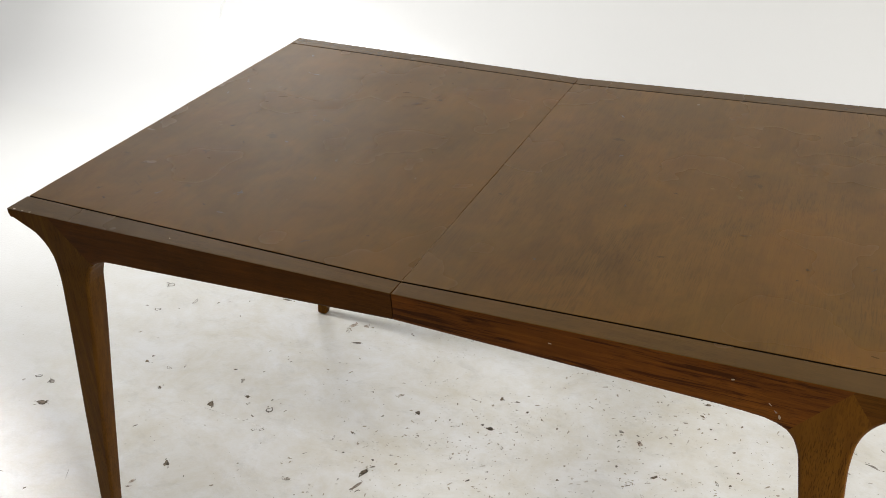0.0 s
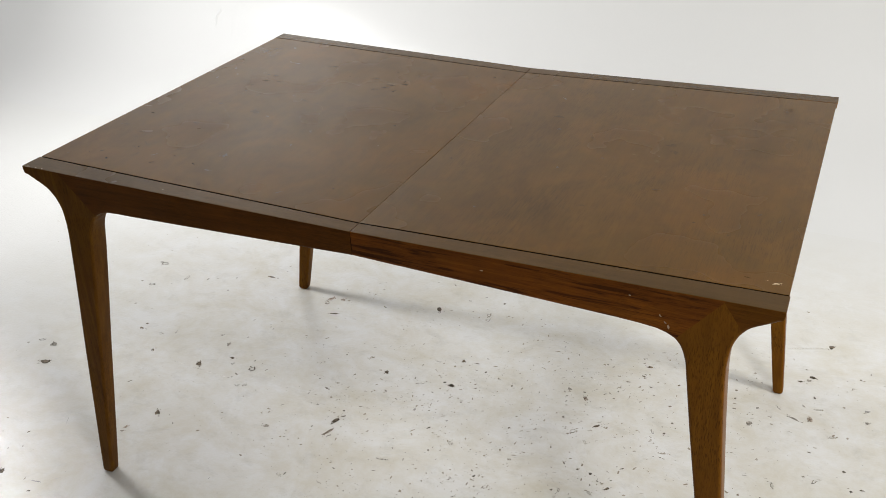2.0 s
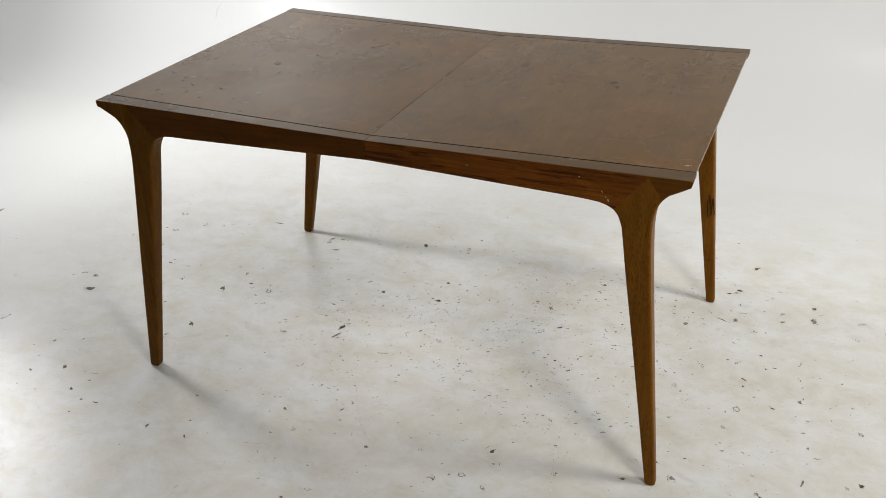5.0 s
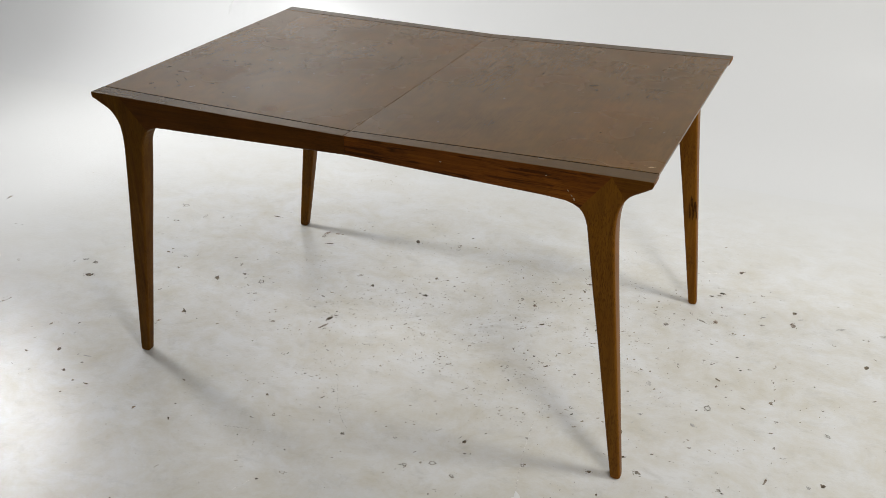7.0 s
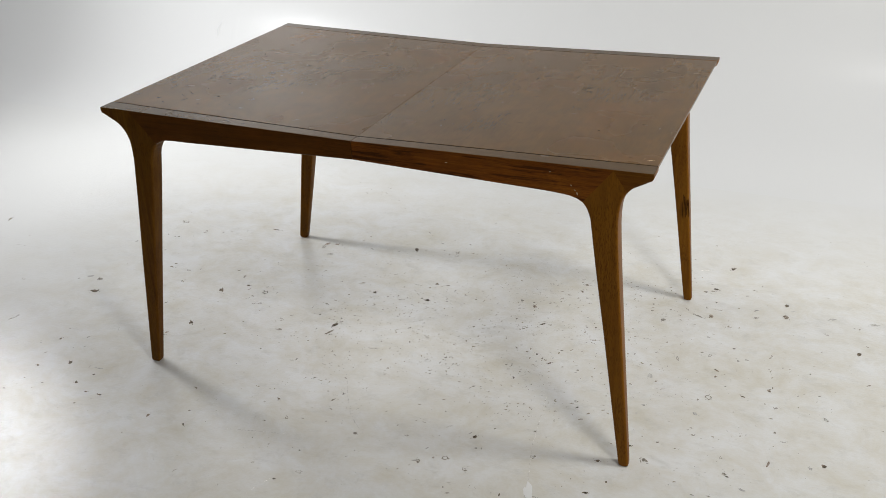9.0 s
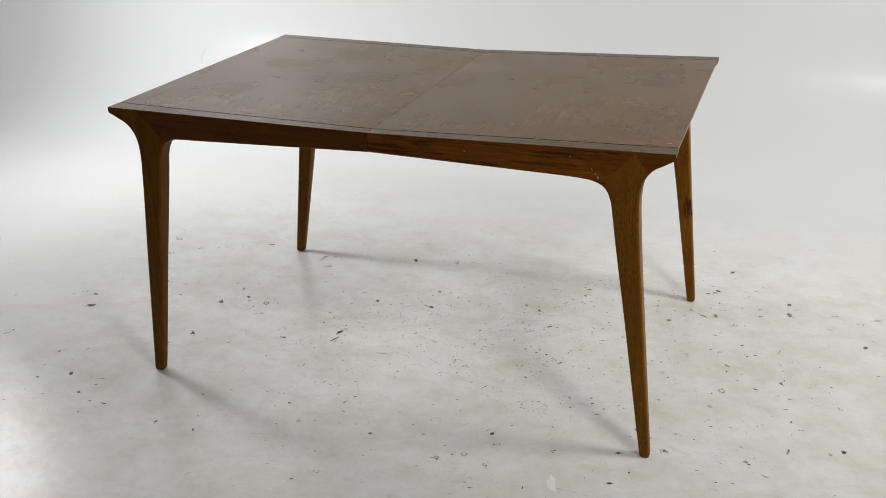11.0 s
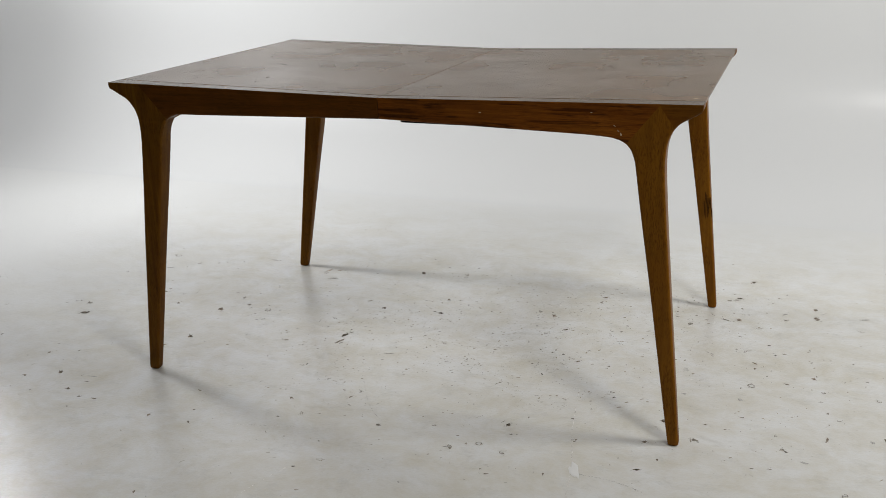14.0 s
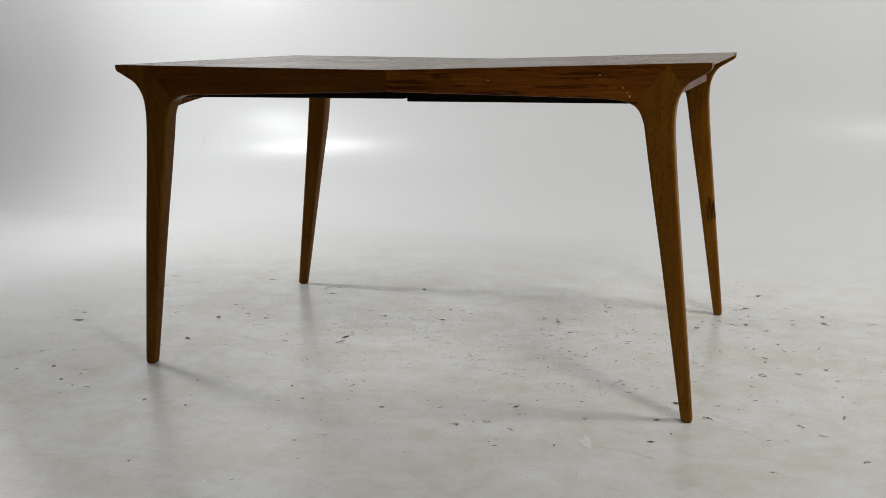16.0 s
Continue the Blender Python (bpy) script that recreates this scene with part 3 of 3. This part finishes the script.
for x, y, size in ((-0.672, -0.4585, 0.0016), (-0.655, -0.4582, 0.0014), (-0.64, -0.4578, 0.0018), (-0.38, -0.44, 0.0013)):
    nick(x, y, top_z(x) + 0.0042 * (y + 0.461) / 0.922 + 0.0005, size, 0.1, rail_of[-1], False)

# an old dark scorch down one back leg, in streaks along the grain
back_leg = next(o for o in table.children if o.name.startswith("leg") and o.data.vertices[0].co.y > 0 and o.data.vertices[0].co.x > 0)
bm = bmesh.new()
for i in range(16):
    v = rng.gauss(0.0, 0.014)
    u = rng.uniform(-0.012, 0.010) - 0.10 * v
    blot(bm, u, v, 0.00004 * i, math.sqrt(0.0018 * 0.020) * rng.uniform(0.6, 1.1), math.sqrt(0.020 / 0.0018), math.pi / 2 + 0.10, 14, 0.3, 0.0)
bmesh.ops.transform(bm, matrix=Matrix.Translation((0.640, 0.4095, 0.315)) @ Matrix.Rotation(radians(90), 4, "X"), verts=bm.verts)
scorch = mesh_object("scorch", bm, chip_mat("scorched_oak", (0.058, 0.022, 0.003), (0.115, 0.046, 0.006), 90.0, 0.06, (0.9, 1.1)))
scorch.parent = back_leg

# ---- marks on the floor ----
def chips(kind, rows):
    """Marks in the floor paint: x and y in metres, half length and half width in millimetres, angle in degrees."""
    for x, y, long, wide, turn in rows:
        bm = bmesh.new()
        lean, long, wide = radians(turn), 0.82 * long / 1000, 0.76 * wide / 1000
        size = math.sqrt(long * wide)
        blot(bm, x, y, 0.0004, size, math.sqrt(long / wide), lean, 17, 0.36, 0.0003, kind < 2 and size > 0.003 and rng.random() < (0.25, 0.6)[kind])
        for i in range(rng.randint(2, 5)):  # crumbs broken out round it
            d, e = long * rng.uniform(0.6, 1.6) * rng.choice((-1, 1)), wide * rng.uniform(-1.2, 1.2)
            blot(bm, x + d * math.cos(lean) - e * math.sin(lean), y + d * math.sin(lean) + e * math.cos(lean), 0.00045 + 0.00005 * i, size * rng.uniform(0.10, 0.30), rng.uniform(1.0, 1.9), lean + rng.gauss(0, 0.4), 7, 0.5, 0.0002)
        part("paint_chip", bm, chip_mats[kind], floor)


chips(0, [(-1.11, -0.162, 14.9, 11.2, 20), (-0.256, 0.466, 15.2, 7.6, 113), (-0.283, -0.087, 13.9, 7.9, 69), (-0.586, 0.017, 11.4, 9.5, 108), (-0.729, -0.015, 11.5, 8.5, 111), (-1.231, -0.384, 18, 5.1, 71), (-0.698, -0.225, 10.5, 8.5, 111), (0.775, 0.681, 12.2, 7.3, 74), (1.166, 0.27, 11, 8, 90), (-1.795, 0.19, 12.3, 6.3, 108), (-1.107, 0.273, 10.8, 7.1, 22), (-0.798, 0.445, 18, 4.2, 3), (-1.193, -0.083, 10.6, 6.4, 41), (-0.568, 0.378, 8.9, 7.6, 113), (0.957, 0.487, 8.9, 7.3, 106), (-0.115, 0.489, 8.5, 7.6, 113), (-0.521, 0.334, 13.6, 4.4, 17), (-0.258, 0.137, 7.8, 7.3, 106), (1.101, -0.276, 7.7, 7.3, 106)])
chips(1, [(-1.15, 0.393, 12.6, 12.6, 18), (0.808, -0.085, 13, 10.4, 107), (-1.148, -0.088, 9.8, 9.5, 108), (0.623, 0.277, 10.1, 8.5, 111), (-1.032, 0.346, 14.3, 5.1, 101), (-1.392, -0.173, 7.9, 7.6, 113), (-0.044, -0.728, 8.5, 7, 21), (-0.426, -0.167, 8.5, 7, 21), (0.718, 0.334, 14.3, 4.1, 155), (-0.322, 0.182, 8.5, 5.7, 45), (-0.119, -0.169, 14.1, 3.3, 8), (0.735, 0.506, 7.3, 6, 16), (1.077, 0.351, 7.8, 5.4, 140), (0.806, 0.295, 7.6, 5.5, 23), (0.003, -0.058, 6.3, 6.3, 18), (-0.159, 0.125, 10.8, 3.5, 22), (0.878, 0.381, 6.7, 5.4, 27), (0.768, 0.392, 9.5, 3.8, 18), (-0.565, -0.05, 6.3, 5.7, 18)])
chips(3, [(0.96, 0.415, 13.6, 9.5, 108), (0.753, 0.346, 9.7, 8.5, 111), (0.951, 0.001, 7.9, 6.3, 108), (0.979, -0.313, 14.3, 3.3, 78), (-0.568, 0.402, 13.9, 7.5, 60), (-0.534, 0.41, 7.6, 7.3, 106), (-0.279, -0.131, 21.5, 5, 68), (0.243, 0.222, 10.3, 6.7, 117), (-0.733, -0.298, 8.2, 5.1, 76), (-0.73, -0.314, 5.4, 2.6, 22)])
chips(2, [(1.089, 0.448, 11.7, 6.9, 20), (1.204, 0.455, 14.9, 9.4, 20), (0.979, 0.458, 11.7, 4.7, 20), (0.876, 0.428, 6.3, 5.1, 18), (0.647, -0.037, 10.1, 9.5, 108), (0.787, -0.17, 9.2, 6.3, 139), (0.658, -0.177, 5.4, 5, 22), (1.072, -0.296, 6.5, 5.4, 112), (0.933, -0.43, 8.5, 5.3, 159), (0.197, -0.592, 8.1, 4.1, 7), (0.282, -0.446, 8.1, 1.2, 60), (-1.218, -0.109, 5.4, 4.8, 22), (-0.879, -0.334, 13.4, 1.2, 117), (-0.792, -0.529, 14.1, 2.3, 8)])
# smaller chips between them, in loose clusters as feet and trestles have knocked them out
for i in range(62):
    cx, cy = rng.uniform(-1.1, 1.2), rng.uniform(-0.7, 0.6)
    for j in range(rng.randint(1, 5)):
        long = min(10.0, rng.lognormvariate(1.58, 0.38))
        chips(0 if rng.random() < 0.6 else 1, [(cx + rng.gauss(0, 0.07), cy + rng.gauss(0, 0.06), long, long * rng.uniform(0.3, 0.9), rng.uniform(0, 180))])


def crack(points, wide, gaps):
    """A hairline crack that comes and goes."""
    bm = bmesh.new()
    path = spline(points, 34)
    for a, b in zip(path, path[1:]):
        if rng.random() < gaps:
            continue
        d = np.subtract(b, a)
        side = np.array([-d[1], d[0]]) / (np.hypot(*d) + 1e-9) * wide * rng.uniform(0.15, 0.9)
        jig = np.array([rng.uniform(-1, 1), rng.uniform(-1, 1)]) * wide * 0.8
        bm.faces.new([bm.verts.new((*(np.array(p) + k * side + jig), 0.0005)) for p, k in ((a, -1), (b, -1), (b, 1), (a, 1))])
    return part("crack", bm, crack_mat, floor)


crack([(-0.803, -0.03), (-0.681, -0.036), (-0.563, -0.042)], 0.0016, 0.35)
crack([(-0.304, -0.645), (-0.219, -0.625), (-0.133, -0.607)], 0.0016, 0.3)
crack([(0.503, -0.848), (0.475, -0.6), (0.44, -0.43), (0.41, -0.2)], 0.0013, 0.25)
crack([(-0.159, -1.008), (-0.135, -0.889), (-0.095, -0.772)], 0.0013, 0.4)
crack([(0.672, 0.633), (0.721, 0.655), (0.776, 0.675)], 0.002, 0.1)
crack([(-0.131, -0.309), (-0.04, -0.468), (0.031, -0.539)], 0.0009, 0.4)
crack([(-1.249, -0.393), (-1.243, -0.372), (-1.238, -0.354)], 0.002, 0.0)
crack([(0.494, -0.618), (0.568, -0.624), (0.631, -0.648)], 0.0014, 0.4)
crack([(0.048, 0.179), (0.145, 0.259), (0.3, 0.335)], 0.0009, 0.4)
crack([(0.663, -0.093), (0.69, -0.086), (0.718, -0.068)], 0.0018, 0.4)

# countless small flecks, thickest under the table
hub = (0.1, 0.0)
bm = bmesh.new()
for _ in range(2900):
    if rng.random() < 0.84:
        if rng.random() < 0.25:  # they come in drifts
            hub = (rng.gauss(0.15, 0.40), rng.gauss(0.05, 0.28))
        x, y = rng.gauss(hub[0], 0.045), rng.gauss(hub[1], 0.035)
    else:
        x, y = rng.uniform(-1.7, 2.0), rng.uniform(-1.3, 1.0)
    blot(bm, x, y, rng.uniform(0.00025, 0.00035), 0.0008 + 0.0030 * rng.random() ** 5, rng.uniform(0.9, 2.0), rng.gauss(0.6, 0.8), 7, 0.65, 0.0002)
flecks = part("paint_flecks", bm, fleck_mat, floor, "tiny grey flecks in the paint")
flecks["kind"] = "stuff"

# one patch of newer, paler paint over an old crack
bm = bmesh.new()
blot(bm, 0.482, -0.605, 0.0004, 0.018, 1.7, 1.9, 19, 0.4, 0.0003)
part("paint_patch", bm, plain("fresh_white_paint", (0.80, 0.80, 0.785), 0.35, 0.03, 60.0), floor)
